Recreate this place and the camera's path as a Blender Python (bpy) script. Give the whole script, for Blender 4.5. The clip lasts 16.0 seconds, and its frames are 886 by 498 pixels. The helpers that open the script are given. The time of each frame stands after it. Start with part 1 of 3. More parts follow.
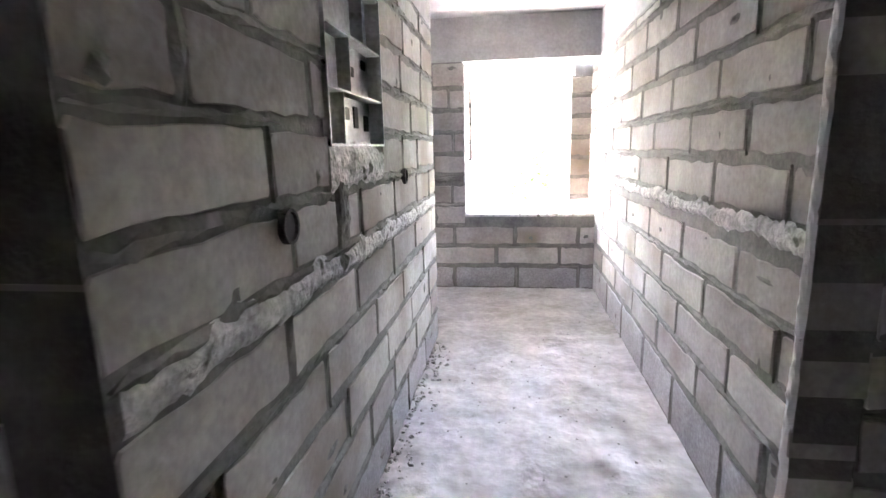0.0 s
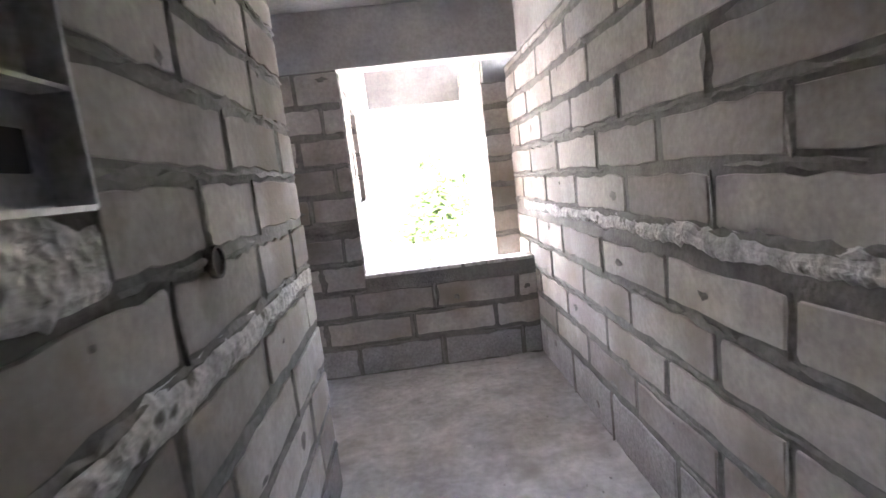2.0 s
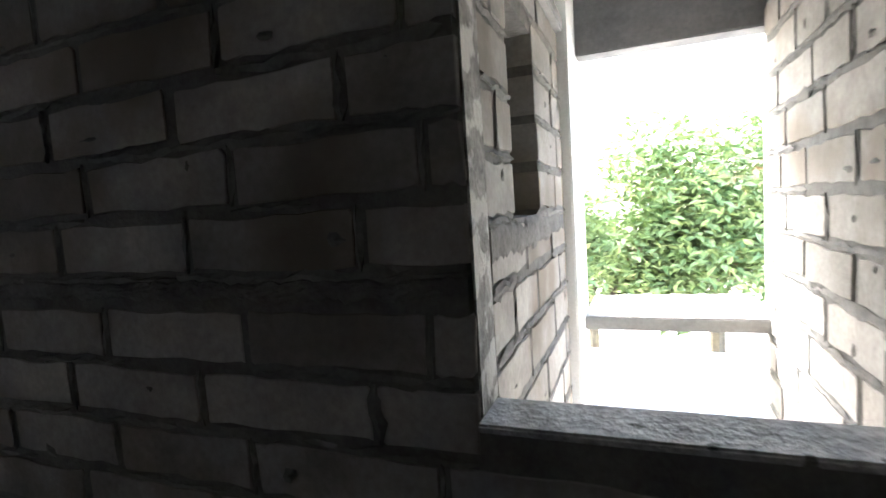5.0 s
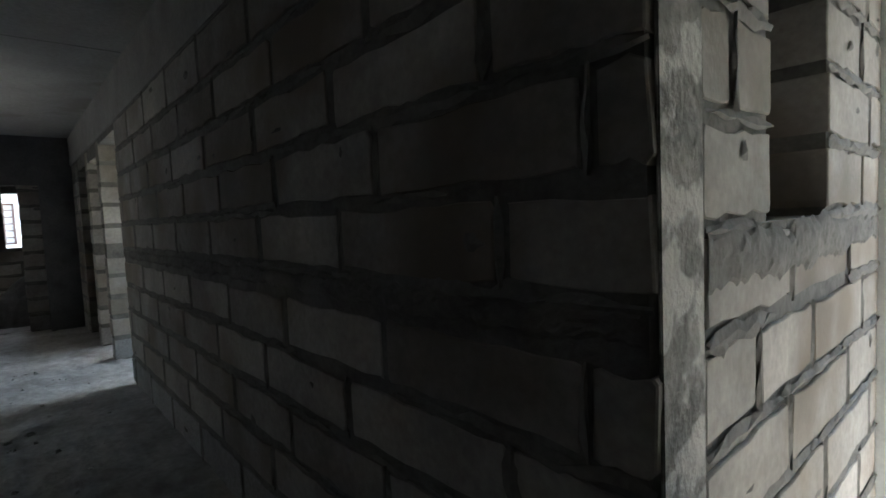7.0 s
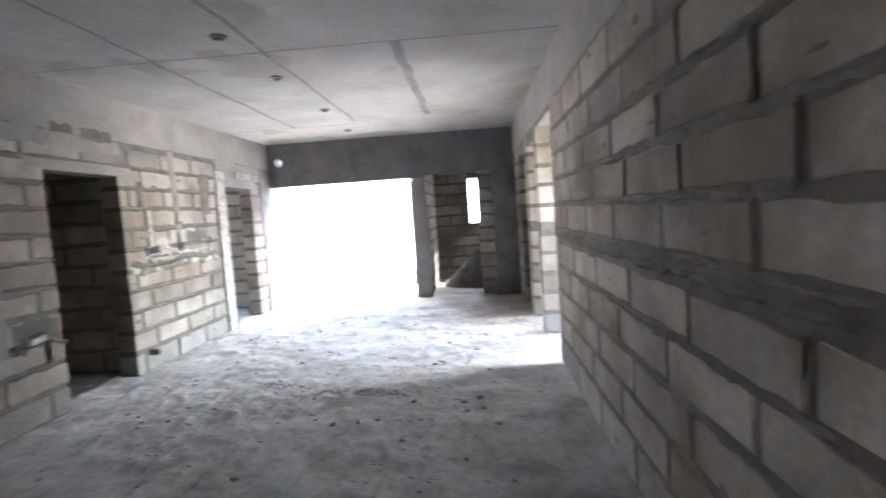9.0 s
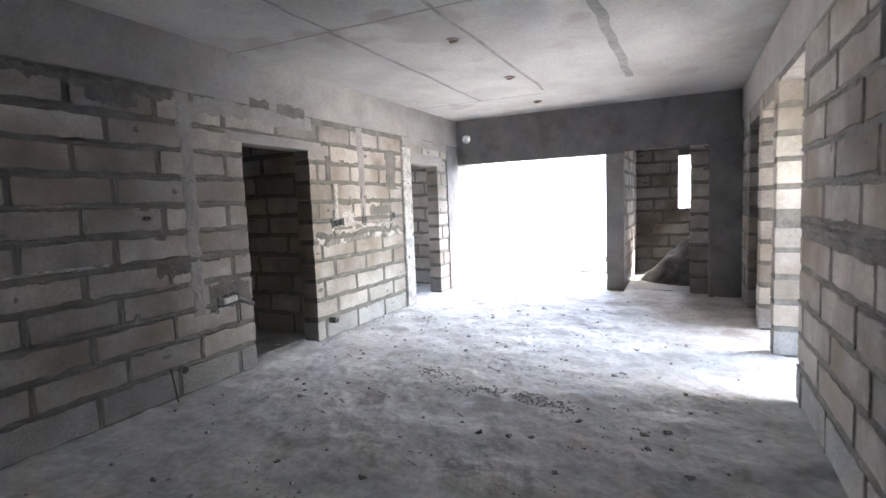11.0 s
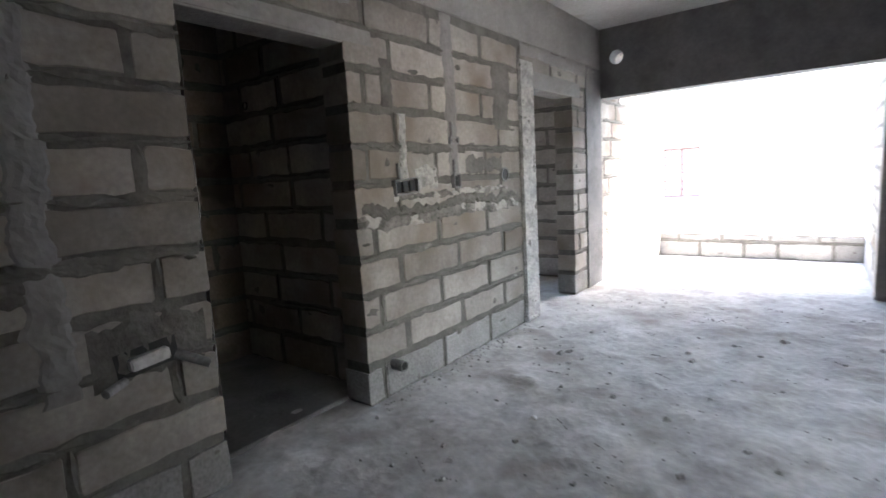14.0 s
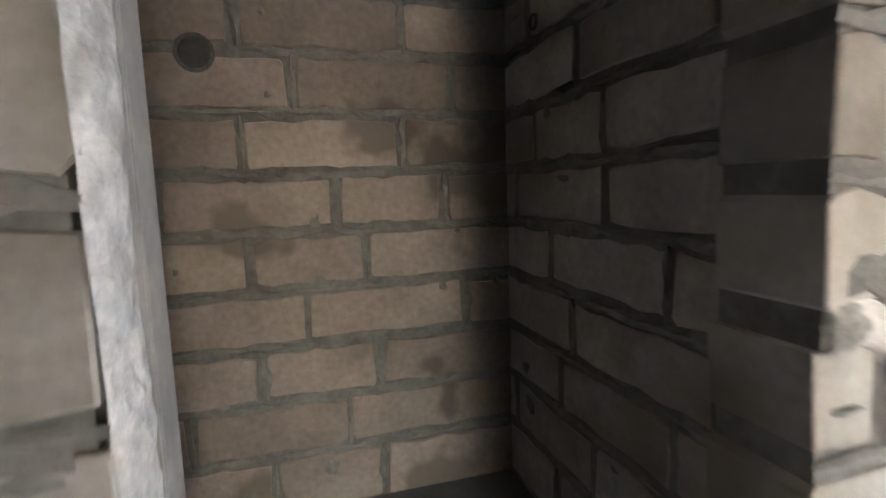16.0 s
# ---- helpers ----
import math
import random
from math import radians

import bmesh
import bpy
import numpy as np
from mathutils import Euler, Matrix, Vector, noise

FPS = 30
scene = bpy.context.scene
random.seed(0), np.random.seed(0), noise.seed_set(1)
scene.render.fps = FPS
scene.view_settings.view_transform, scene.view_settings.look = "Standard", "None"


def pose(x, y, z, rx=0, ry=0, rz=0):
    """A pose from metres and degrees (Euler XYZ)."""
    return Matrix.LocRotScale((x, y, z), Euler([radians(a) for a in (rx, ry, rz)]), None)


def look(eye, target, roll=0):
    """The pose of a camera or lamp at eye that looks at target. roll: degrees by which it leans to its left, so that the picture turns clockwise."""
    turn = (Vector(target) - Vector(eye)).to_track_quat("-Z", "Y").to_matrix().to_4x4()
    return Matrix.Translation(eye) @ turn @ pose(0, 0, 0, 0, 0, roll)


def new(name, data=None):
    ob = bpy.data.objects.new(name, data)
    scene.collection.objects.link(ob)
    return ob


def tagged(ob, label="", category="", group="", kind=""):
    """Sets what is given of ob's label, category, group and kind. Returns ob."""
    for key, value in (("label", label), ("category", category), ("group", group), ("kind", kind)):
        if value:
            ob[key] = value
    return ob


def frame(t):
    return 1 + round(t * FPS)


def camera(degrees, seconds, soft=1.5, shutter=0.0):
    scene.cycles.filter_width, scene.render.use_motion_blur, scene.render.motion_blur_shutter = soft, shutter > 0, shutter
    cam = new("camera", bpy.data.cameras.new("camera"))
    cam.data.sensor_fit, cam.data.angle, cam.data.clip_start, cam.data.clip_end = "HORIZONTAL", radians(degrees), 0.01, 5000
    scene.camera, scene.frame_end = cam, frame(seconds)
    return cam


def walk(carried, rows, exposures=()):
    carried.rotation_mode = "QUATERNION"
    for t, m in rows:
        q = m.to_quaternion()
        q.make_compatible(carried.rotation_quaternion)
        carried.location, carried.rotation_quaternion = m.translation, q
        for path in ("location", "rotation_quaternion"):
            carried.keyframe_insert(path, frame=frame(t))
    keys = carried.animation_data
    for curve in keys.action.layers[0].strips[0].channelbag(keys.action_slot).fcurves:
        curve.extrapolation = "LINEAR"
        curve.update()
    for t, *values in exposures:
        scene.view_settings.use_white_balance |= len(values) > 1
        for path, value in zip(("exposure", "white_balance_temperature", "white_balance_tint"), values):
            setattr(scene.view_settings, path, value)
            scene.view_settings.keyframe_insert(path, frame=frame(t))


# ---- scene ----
cam = camera(82.4, 16.0, soft=1.5, shutter=0.3)
PATH = [
    (0, (0.863, -0.684, 1.573), (0.596, 1.259, 1.182), -1.3),
    (0.5, (0.882, -0.357, 1.548), (0.614, 1.589, 1.169), -2.1),
    (1, (0.791, -0.045, 1.552), (0.567, 1.907, 1.177), -2.8),
    (1.5, (0.705, 0.336, 1.572), (0.754, 2.304, 1.215), -3.2),
    (2, (0.784, 0.834, 1.58), (0.893, 2.81, 1.29), -6.6),
    (2.5, (0.888, 1.226, 1.554), (0.967, 3.205, 1.273), -5.1),
    (3, (0.992, 1.717, 1.557), (1.053, 3.697, 1.28), -5.4),
    (3.5, (0.969, 2.276, 1.525), (0.985, 4.262, 1.289), -5.3),
    (3.7, (0.979, 2.429, 1.531), (0.874, 4.413, 1.3), -6.0),
    (5.8, (0.721, 3.953, 1.443), (-0.257, 5.694, 1.318), -2.9),
    (6, (0.722, 3.969, 1.445), (-0.338, 5.66, 1.326), -3.7),
    (6.5, (0.762, 4.059, 1.458), (-0.64, 5.48, 1.34), -3.6),
    (7, (0.769, 4.084, 1.459), (-0.744, 5.385, 1.329), -2.5),
    (7.5, (0.729, 4.087, 1.496), (-0.907, 5.223, 1.315), -4.8),
    (8, (0.62, 4.105, 1.544), (-1.198, 4.92, 1.376), -2.4),
    (8.5, (0.302, 4.143, 1.478), (-1.645, 4.57, 1.316), -2.8),
    (9, (0.035, 4.134, 1.519), (-1.956, 4.011, 1.37), -3.9),
    (9.5, (-0.191, 4.259, 1.528), (-2.066, 3.574, 1.415), -3.4),
    (10, (-0.285, 4.328, 1.525), (-2.135, 3.578, 1.397), -2.9),
    (12.5, (-1.725, 3.627, 1.384), (-3.405, 2.576, 1.116), -1.8),
    (13, (-2.178, 3.337, 1.368), (-3.859, 2.287, 1.098), -2.1),
    (13.5, (-2.569, 2.992, 1.341), (-4.231, 1.912, 1.075), -2.4),
    (14, (-2.979, 2.678, 1.341), (-4.554, 1.476, 1.063), -3.3),
    (14.5, (-3.397, 2.311, 1.342), (-4.766, 0.877, 1.079), -4.7),
    (15, (-3.748, 1.911, 1.363), (-5.029, 0.399, 1.088), -4.8),
    (15.5, (-4.005, 1.376, 1.296), (-5.127, -0.27, 1.121), -4.1),
    (15.8, (-4.272, 1.248, 1.3), (-4.888, -0.643, 1.086), -1.5),
    (16, (-4.261, 1.077, 1.33), (-4.814, -0.83, 1.096), -1.9),
]
EXPOSURES = [(0, 8.50, 6280, 24), (1.0, 7.70, 6280, 24), (2.5, 6.85, 6180, 23), (3.7, 5.85, 5880, 19), (5.8, 3.40, 6200, 4), (7.0, 3.25, 6100, 3), (7.5, 4.10, 6370, 11), (8.0, 5.65, 6470, 13),
             (8.5, 5.95, 6370, 13), (9.5, 6.00, 6270, 14), (10.2, 6.00, 6270, 14), (12.3, 5.60, 6250, 13), (13.4, 5.35, 6250, 13), (14.0, 4.55, 6250, 12), (14.6, 3.90, 6250, 8), (15.0, 3.80, 6350, 8), (15.3, 4.70, 6400, 9), (15.5, 5.30, 6500, 9), (16, 6.25, 6650, 13)]
walk(cam, [(t, look(eye, target, roll)) for t, eye, target, roll in PATH], EXPOSURES)

# ---- daylight ----
world = bpy.data.worlds.new("sky")
scene.world = world
world.use_nodes = True
wn = world.node_tree
sky = wn.nodes.new("ShaderNodeTexSky")
sky.sky_type = 'NISHITA'
sky.sun_disc = False
sky.sun_elevation = radians(50)
sky.sun_rotation = radians(-40)
sky.dust_density = 4.0
sky.air_density = 1.3
wn.links.new(sky.outputs[0], wn.nodes["Background"].inputs[0])
wn.nodes["Background"].inputs[1].default_value = 0.15
sun = new("sun", bpy.data.lights.new("sun", 'SUN'))
sun.data.energy = 2.2
sun.data.angle = radians(12)
sun.data.color = (1.0, 0.975, 0.94)
sun.matrix_world = look((0, 0, 0), (math.sin(radians(40)) * math.cos(radians(50)), -math.cos(radians(40)) * math.cos(radians(50)), -math.sin(radians(50))))


# ---- materials ----
def material(name, c1, c2, scale=6.0, rough=0.9, bump=0.3, fine=60.0, spots=None, vary=0.0, metal=0.0, depth=0.01, grit=0.5):
    """Two colours mixed by coarse noise, fine grain, optional dark spots, and a change of value from piece to piece."""
    m = bpy.data.materials.new(name)
    m.use_nodes = True
    nt = m.node_tree
    n, l = nt.nodes, nt.links
    b = n["Principled BSDF"]
    b.inputs["Roughness"].default_value = rough
    b.inputs["Metallic"].default_value = metal
    co = n.new("ShaderNodeNewGeometry")
    big = n.new("ShaderNodeTexNoise")
    big.inputs["Scale"].default_value = scale
    big.inputs["Detail"].default_value = 6
    big.inputs["Roughness"].default_value = 0.65
    small = n.new("ShaderNodeTexNoise")
    small.inputs["Scale"].default_value = fine
    small.inputs["Detail"].default_value = 5
    l.new(co.outputs["Position"], big.inputs["Vector"])
    l.new(co.outputs["Position"], small.inputs["Vector"])
    ramp = n.new("ShaderNodeValToRGB")
    ramp.color_ramp.elements[0].position, ramp.color_ramp.elements[1].position = 0.32, 0.68
    ramp.color_ramp.elements[0].color, ramp.color_ramp.elements[1].color = (*c1, 1), (*c2, 1)
    l.new(big.outputs["Fac"], ramp.inputs[0])
    grain = n.new("ShaderNodeMix")
    grain.data_type, grain.blend_type = 'RGBA', 'OVERLAY'
    grain.inputs[0].default_value = grit
    l.new(ramp.outputs[0], grain.inputs[6])
    l.new(small.outputs["Fac"], grain.inputs[7])
    colour = grain.outputs[2]
    if spots:
        vor = n.new("ShaderNodeTexNoise")
        vor.inputs["Scale"].default_value = spots[1]
        vor.inputs["Detail"].default_value = 3
        l.new(co.outputs["Position"], vor.inputs["Vector"])
        cut = n.new("ShaderNodeValToRGB")
        cut.color_ramp.elements[0].position, cut.color_ramp.elements[1].position = spots[2], spots[2] + (spots[3] if len(spots) > 3 else 0.06)
        l.new(vor.outputs["Fac"], cut.inputs[0])
        mix = n.new("ShaderNodeMix")
        mix.data_type = 'RGBA'
        mix.inputs[7].default_value = (*spots[0], 1)
        l.new(cut.outputs[0], mix.inputs[0])
        l.new(colour, mix.inputs[6])
        colour = mix.outputs[2]
    if vary:
        info = n.new("ShaderNodeObjectInfo")
        span = n.new("ShaderNodeMapRange")
        span.inputs[3].default_value, span.inputs[4].default_value = 1 - vary, 1 + vary * 0.5
        l.new(info.outputs["Random"], span.inputs[0])
        hsv = n.new("ShaderNodeHueSaturation")
        l.new(span.outputs[0], hsv.inputs["Value"])
        l.new(colour, hsv.inputs["Color"])
        colour = hsv.outputs[0]
    l.new(colour, b.inputs["Base Color"])
    bp = n.new("ShaderNodeBump")
    bp.inputs["Strength"].default_value = bump
    bp.inputs["Distance"].default_value = depth
    l.new(small.outputs["Fac"], bp.inputs["Height"])
    l.new(bp.outputs[0], b.inputs["Normal"])
    return m


BLOCK = material("aerated_block", (0.27, 0.248, 0.222), (0.43, 0.405, 0.37), 2.6, 0.95, 0.2, 38, ((0.2, 0.168, 0.132), 1.5, 0.48, 0.22), 0.3, grit=0.3)
# browner and darker than BLOCK: warm dim light put into the colour
BROWN = material("warm_dim_block", (0.2, 0.163, 0.135), (0.32, 0.268, 0.226), 2.6, 0.95, 0.2, 38, ((0.16, 0.13, 0.105), 2.4, 0.6), 0.25, grit=0.3)
SOLID = material("cement_block", (0.24, 0.235, 0.225), (0.34, 0.335, 0.325), 5.0, 0.95, 0.4, 60, None, 0.2)
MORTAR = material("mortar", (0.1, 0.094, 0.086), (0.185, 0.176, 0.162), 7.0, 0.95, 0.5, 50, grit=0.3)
SMEAR = material("joint_mortar", (0.115, 0.108, 0.099), (0.205, 0.195, 0.18), 6.0, 0.95, 0.5, 45, ((0.27, 0.26, 0.24), 5.0, 0.68), grit=0.3)
RENDER = material("pale_mortar", (0.24, 0.235, 0.225), (0.62, 0.605, 0.58), 9.0, 0.95, 0.8, 40, ((0.14, 0.135, 0.12), 9.0, 0.62), 0.0, 0.0, 0.02)
MOTTLED = material("mortar_smeared_block", (0.08, 0.076, 0.07), (0.32, 0.305, 0.28), 9.0, 0.95, 0.7, 45, ((0.46, 0.44, 0.41), 8.0, 0.5, 0.05), grit=0.3)
CONCRETE = material("concrete", (0.22, 0.215, 0.207), (0.31, 0.302, 0.29), 2.2, 0.85, 0.25, 35, ((0.2, 0.195, 0.185), 1.6, 0.6, 0.15), grit=0.25)
SLAB = material("ceiling_concrete", (0.26, 0.257, 0.248), (0.36, 0.357, 0.347), 1.4, 0.85, 0.12, 30, ((0.25, 0.24, 0.225), 1.2, 0.6), grit=0.25)
# own tone of column and plaster; painted shade on beams, toilet floor
CEMENT = material("dark_and_shaded_cement", (0.125, 0.124, 0.125), (0.205, 0.202, 0.2), 2.6, 0.9, 0.3, 35, ((0.095, 0.094, 0.093), 2.0, 0.58, 0.15), grit=0.25)
SEAM = material("slab_seam", (0.13, 0.128, 0.123), (0.23, 0.226, 0.22), 6.0, 0.9, 0.3, 40)
FLOOR = material("dusty_screed", (0.3, 0.288, 0.27), (0.52, 0.515, 0.505), 2.3, 0.95, 0.4, 20, ((0.27, 0.252, 0.228), 2.2, 0.56, 0.16), 0.0, 0.0, 0.02, grit=0.35)
RUBBLE = material("rubble", (0.22, 0.215, 0.2), (0.5, 0.49, 0.47), 12.0, 0.95, 0.6, 60)
# also colours the slot sheet and hole rims dark, as their shade
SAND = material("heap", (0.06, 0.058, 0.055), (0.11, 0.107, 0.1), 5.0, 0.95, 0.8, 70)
METAL = material("galvanised_steel", (0.42, 0.42, 0.42), (0.6, 0.6, 0.6), 5.0, 0.5, 0.1, 50, ((0.3, 0.29, 0.27), 7.0, 0.66), 0.0, 0.2)
# plastic of switch modules, and the painted shade inside holes
DARK = material("dark_plastic_and_shade", (0.012, 0.012, 0.013), (0.03, 0.03, 0.03), 8.0, 0.6, 0.1)
PIPE = material("grey_pipe", (0.15, 0.15, 0.15), (0.25, 0.25, 0.25), 8.0, 0.5, 0.1)
WHITE = material("white_paint", (0.7, 0.7, 0.68), (0.8, 0.8, 0.78), 1.0, 0.8, 0.1)
GROUND = material("dry_ground", (0.4, 0.36, 0.3), (0.55, 0.5, 0.43), 0.3, 0.95, 0.5, 6)
BARK = material("bark", (0.1, 0.08, 0.06), (0.18, 0.15, 0.11), 6.0, 0.95, 0.6)
LEAF = material("leaf", (0.12, 0.2, 0.06), (0.3, 0.36, 0.14), 1.5, 0.6, 0.1, 9, ((0.3, 0.19, 0.09), 0.9, 0.64))
IRON = material("painted_iron", (0.17, 0.1, 0.085), (0.25, 0.16, 0.14), 6.0, 0.6, 0.1)


# ---- mesh helpers ----
def mesh_of(name, bm, mats):
    me = bpy.data.meshes.new(name)
    bm.to_mesh(me)
    bm.free()
    for m in mats if isinstance(mats, (list, tuple)) else [mats]:
        me.materials.append(m)
    return me


def part(name, bm, mat, parent=None, label="", kind=""):
    ob = new(name, mesh_of(name, bm, mat))
    ob.parent = parent
    return tagged(ob, label, "", "", kind)


def boxes(*spans, bevel=0.0):
    """A bmesh of boxes, each x0, x1, y0, y1, z0, z1."""
    bm = bmesh.new()
    for x0, x1, y0, y1, z0, z1 in spans:
        bmesh.ops.create_cube(bm, size=1, matrix=Matrix.Translation(((x0 + x1) / 2, (y0 + y1) / 2, (z0 + z1) / 2)) @ Matrix.Diagonal((x1 - x0, y1 - y0, z1 - z0, 1)))
    if bevel:
        bmesh.ops.bevel(bm, geom=bm.edges[:], offset=bevel, segments=2, affect='EDGES')
    return bm


def tube(r0, r1, length, sides=20):
    """A hollow pipe along +y, inner radius r0, outer r1, starting at y = 0."""
    bm = bmesh.new()
    rings = []
    for r, y in ((r0, 0), (r1, 0), (r1, length), (r0, length)):
        rings.append([bm.verts.new((r * math.cos(2 * math.pi * k / sides), y, r * math.sin(2 * math.pi * k / sides))) for k in range(sides)])
    for a in range(4):
        p, q = rings[a], rings[(a + 1) % 4]
        for k in range(sides):
            bm.faces.new((p[k], p[(k + 1) % sides], q[(k + 1) % sides], q[k]))
    return bm


# ---- block walls ----
COURSES = (0.26, 0.23, None)
JOINT = 0.044
rnd = random.Random(7)
block_meshes = {}


def block_mesh(length, height, thick, mat, variant):
    key = (round(length, 2), round(height, 2), round(thick, 3), mat.name, variant)
    if key in block_meshes:
        return block_meshes[key]
    r = random.Random(hash((key[0], key[1], key[2], variant)) & 0xffff)
    hx, hz, t = length / 2, height / 2, thick / 2
    n = 7 if length > 0.35 else 3
    c = 0.008
    ring = [(-hx + c + (2 * hx - 2 * c) * k / n, -hz) for k in range(n + 1)] + [(hx, -hz + c), (hx, hz - c)]
    ring += [(hx - c - (2 * hx - 2 * c) * k / n, hz) for k in range(n + 1)] + [(-hx, hz - c), (-hx, -hz + c)]
    ring = [(x + r.uniform(-0.01, 0.004) * (1 if x > 0 else -1), z + r.uniform(-0.012, 0.005) * (1 if z > 0 else -1)) for x, z in ring]
    bm = bmesh.new()
    edge = 0.004
    loops = []
    for y, s in ((-t, 1 - edge / hz * 0.8), (-t + edge, 1.0), (t - edge, 1.0), (t, 1 - edge / hz * 0.8)):
        loops.append([bm.verts.new((x * (1 if s == 1 else 1 - edge / hx), y, z * s)) for x, z in ring])
    m = len(ring)
    bm.faces.new(loops[0][::1])
    bm.faces.new(loops[3][::-1])
    for a in range(3):
        for k in range(m):
            bm.faces.new((loops[a][(k + 1) % m], loops[a][k], loops[a + 1][k], loops[a + 1][(k + 1) % m]))
    block_meshes[key] = mesh_of("block", bm, mat)
    return block_meshes[key]


pending = []


def wall(name, axis, face, back, a0, a1, z0=0.0, z1=2.46, holes=(), label="", base=1, shift=0.0, blocks=True, core=None, courses=COURSES, bond=None, brick=None):
    """A block wall along x (axis 'x', its faces at y = face and y = back) or along y. holes: a0, a1, z0, z1 of openings that go through.
    courses: height of the first bed joint, pitch, and (height, depth) of a levelling band. bond: a joint of the even and of the odd courses, and their spacing."""
    lo, hi = min(face, back), max(face, back)
    inset = 0.006 if blocks else 0.0
    wide = [(h[0] - 0.014, h[1] + 0.014, h[2], h[3]) for h in holes] if blocks else holes
    cuts_a = sorted({a0, a1, *[min(max(v, a0), a1) for h in wide for v in h[:2]]})
    bm = bmesh.new()
    for p, q in zip(cuts_a, cuts_a[1:]):
        over = sorted((h[2], h[3]) for h in wide if h[0] < (p + q) / 2 < h[1])
        z = z0
        for b, t in [*over, (z1, z1)]:
            if b - z > 1e-4:
                s = (p, q, lo + inset, hi - inset, z, b) if axis == 'x' else (lo + inset, hi - inset, p, q, z, b)
                bmesh.ops.create_cube(bm, size=1, matrix=Matrix.Translation(((s[0] + s[1]) / 2, (s[2] + s[3]) / 2, (s[4] + s[5]) / 2)) @ Matrix.Diagonal((s[1] - s[0], s[3] - s[2], s[5] - s[4], 1)))
            z = max(z, t)
    ob = part(name, bm, core or MORTAR, None, label, "structure")
    if blocks:
        pending.append((ob, axis, lo, hi, a0, a1, z0, z1, holes, base, shift, 1 if face > back else -1, courses, bond, brick or BLOCK))
    return ob


def ribbon(sv, sf, axis, face, side, p, q, z, width, upright):
    """Mortar pressed out over a joint, from p to q along the wall (or up it) at height (or place) z."""
    n = max(2, int((q - p) / 0.05))
    seed = rnd.uniform(0, 90)
    for k in range(n + 1):
        f = p + (q - p) * k / n
        taper = 0.35 + 0.65 * min(1.0, k * 0.8, (n - k) * 0.8)
        up = width * taper * (0.55 + 0.75 * noise.noise((f * 9, seed, 0)) + 0.5 * noise.noise((f * 27, seed, 2)))
        down = width * taper * (0.55 + 0.75 * noise.noise((f * 9, seed, 7)) + 0.5 * noise.noise((f * 27, seed, 5)))
        for d, o in ((-down, -0.002), (rnd.uniform(-0.3, 0.3) * width, 0.003 + rnd.uniform(0, 0.004)), (up, -0.002)):
            v = face + side * o
            a, h = (z + d, f) if upright else (f, z + d)
            sv.append((a, v, h) if axis == 'x' else (v, a, h))
        if k:
            i = len(sv) - 6
            sf.extend(((i, i + 3, i + 4, i + 1), (i + 1, i + 4, i + 5, i + 2)))


def blotches(sv, sf, axis, face, side, p, q, z, top):
    """Thin splashes of mortar left on a block."""
    for _ in range(rnd.choice((0, 0, 0, 1, 1))):
        a, h = rnd.uniform(p, q), rnd.uniform(z, top)
        w, t = rnd.uniform(0.012, 0.06), rnd.uniform(0.008, 0.035)
        n = 9
        i = len(sv)
        sv.append((a, face + side * 0.006, h) if axis == 'x' else (face + side * 0.006, a, h))
        for k in range(n):
            r1 = rnd.uniform(0.55, 1.25)
            b, c = a + w * r1 * math.cos(6.283 * k / n), h + t * r1 * math.sin(6.283 * k / n)
            sv.append((b, face, c) if axis == 'x' else (face, b, c))
        sf.extend((i, i + 1 + k, i + 1 + (k + 1) % n) for k in range(n))


def course_heights(z0, z1, courses):
    """Bottom and top of each course between its bed joints."""
    first, pitch, band = courses
    beds, z = [], z0 + first
    while z < z1 - 0.03:
        beds.append((z - JOINT / 2, z + JOINT / 2))
        if band and abs(z - band[0]) < pitch / 2:
            beds[-1] = (z - JOINT / 2, z + band[1] + JOINT / 2)
            z += band[1]
        z += pitch
    edges = [z0 + 0.012] + [v for bed in beds for v in bed] + [z1 - 0.012]
    return [(p, q) for p, q in zip(edges[::2], edges[1::2]) if q - p > 0.04]


def block_cuts(p, q, course, bond, shift):
    """The ends of the blocks of one course from p to q."""
    if bond:
        step = bond[2]
        x = bond[course % 2] - step * math.ceil((bond[course % 2] - p) / step)
    else:
        step = 0.63
        x = p - rnd.uniform(0.0, 0.06) - (0.33 if course % 2 else 0.0) - shift
    ends = [p]
    while x < q:
        cut = x + rnd.uniform(-0.02, 0.02)
        if cut - ends[-1] > 0.12 and q - cut > 0.12:
            ends.append(cut)
        x += step if bond else rnd.choice((0.64, 0.64, 0.62, 0.46))
    return [*ends, q]


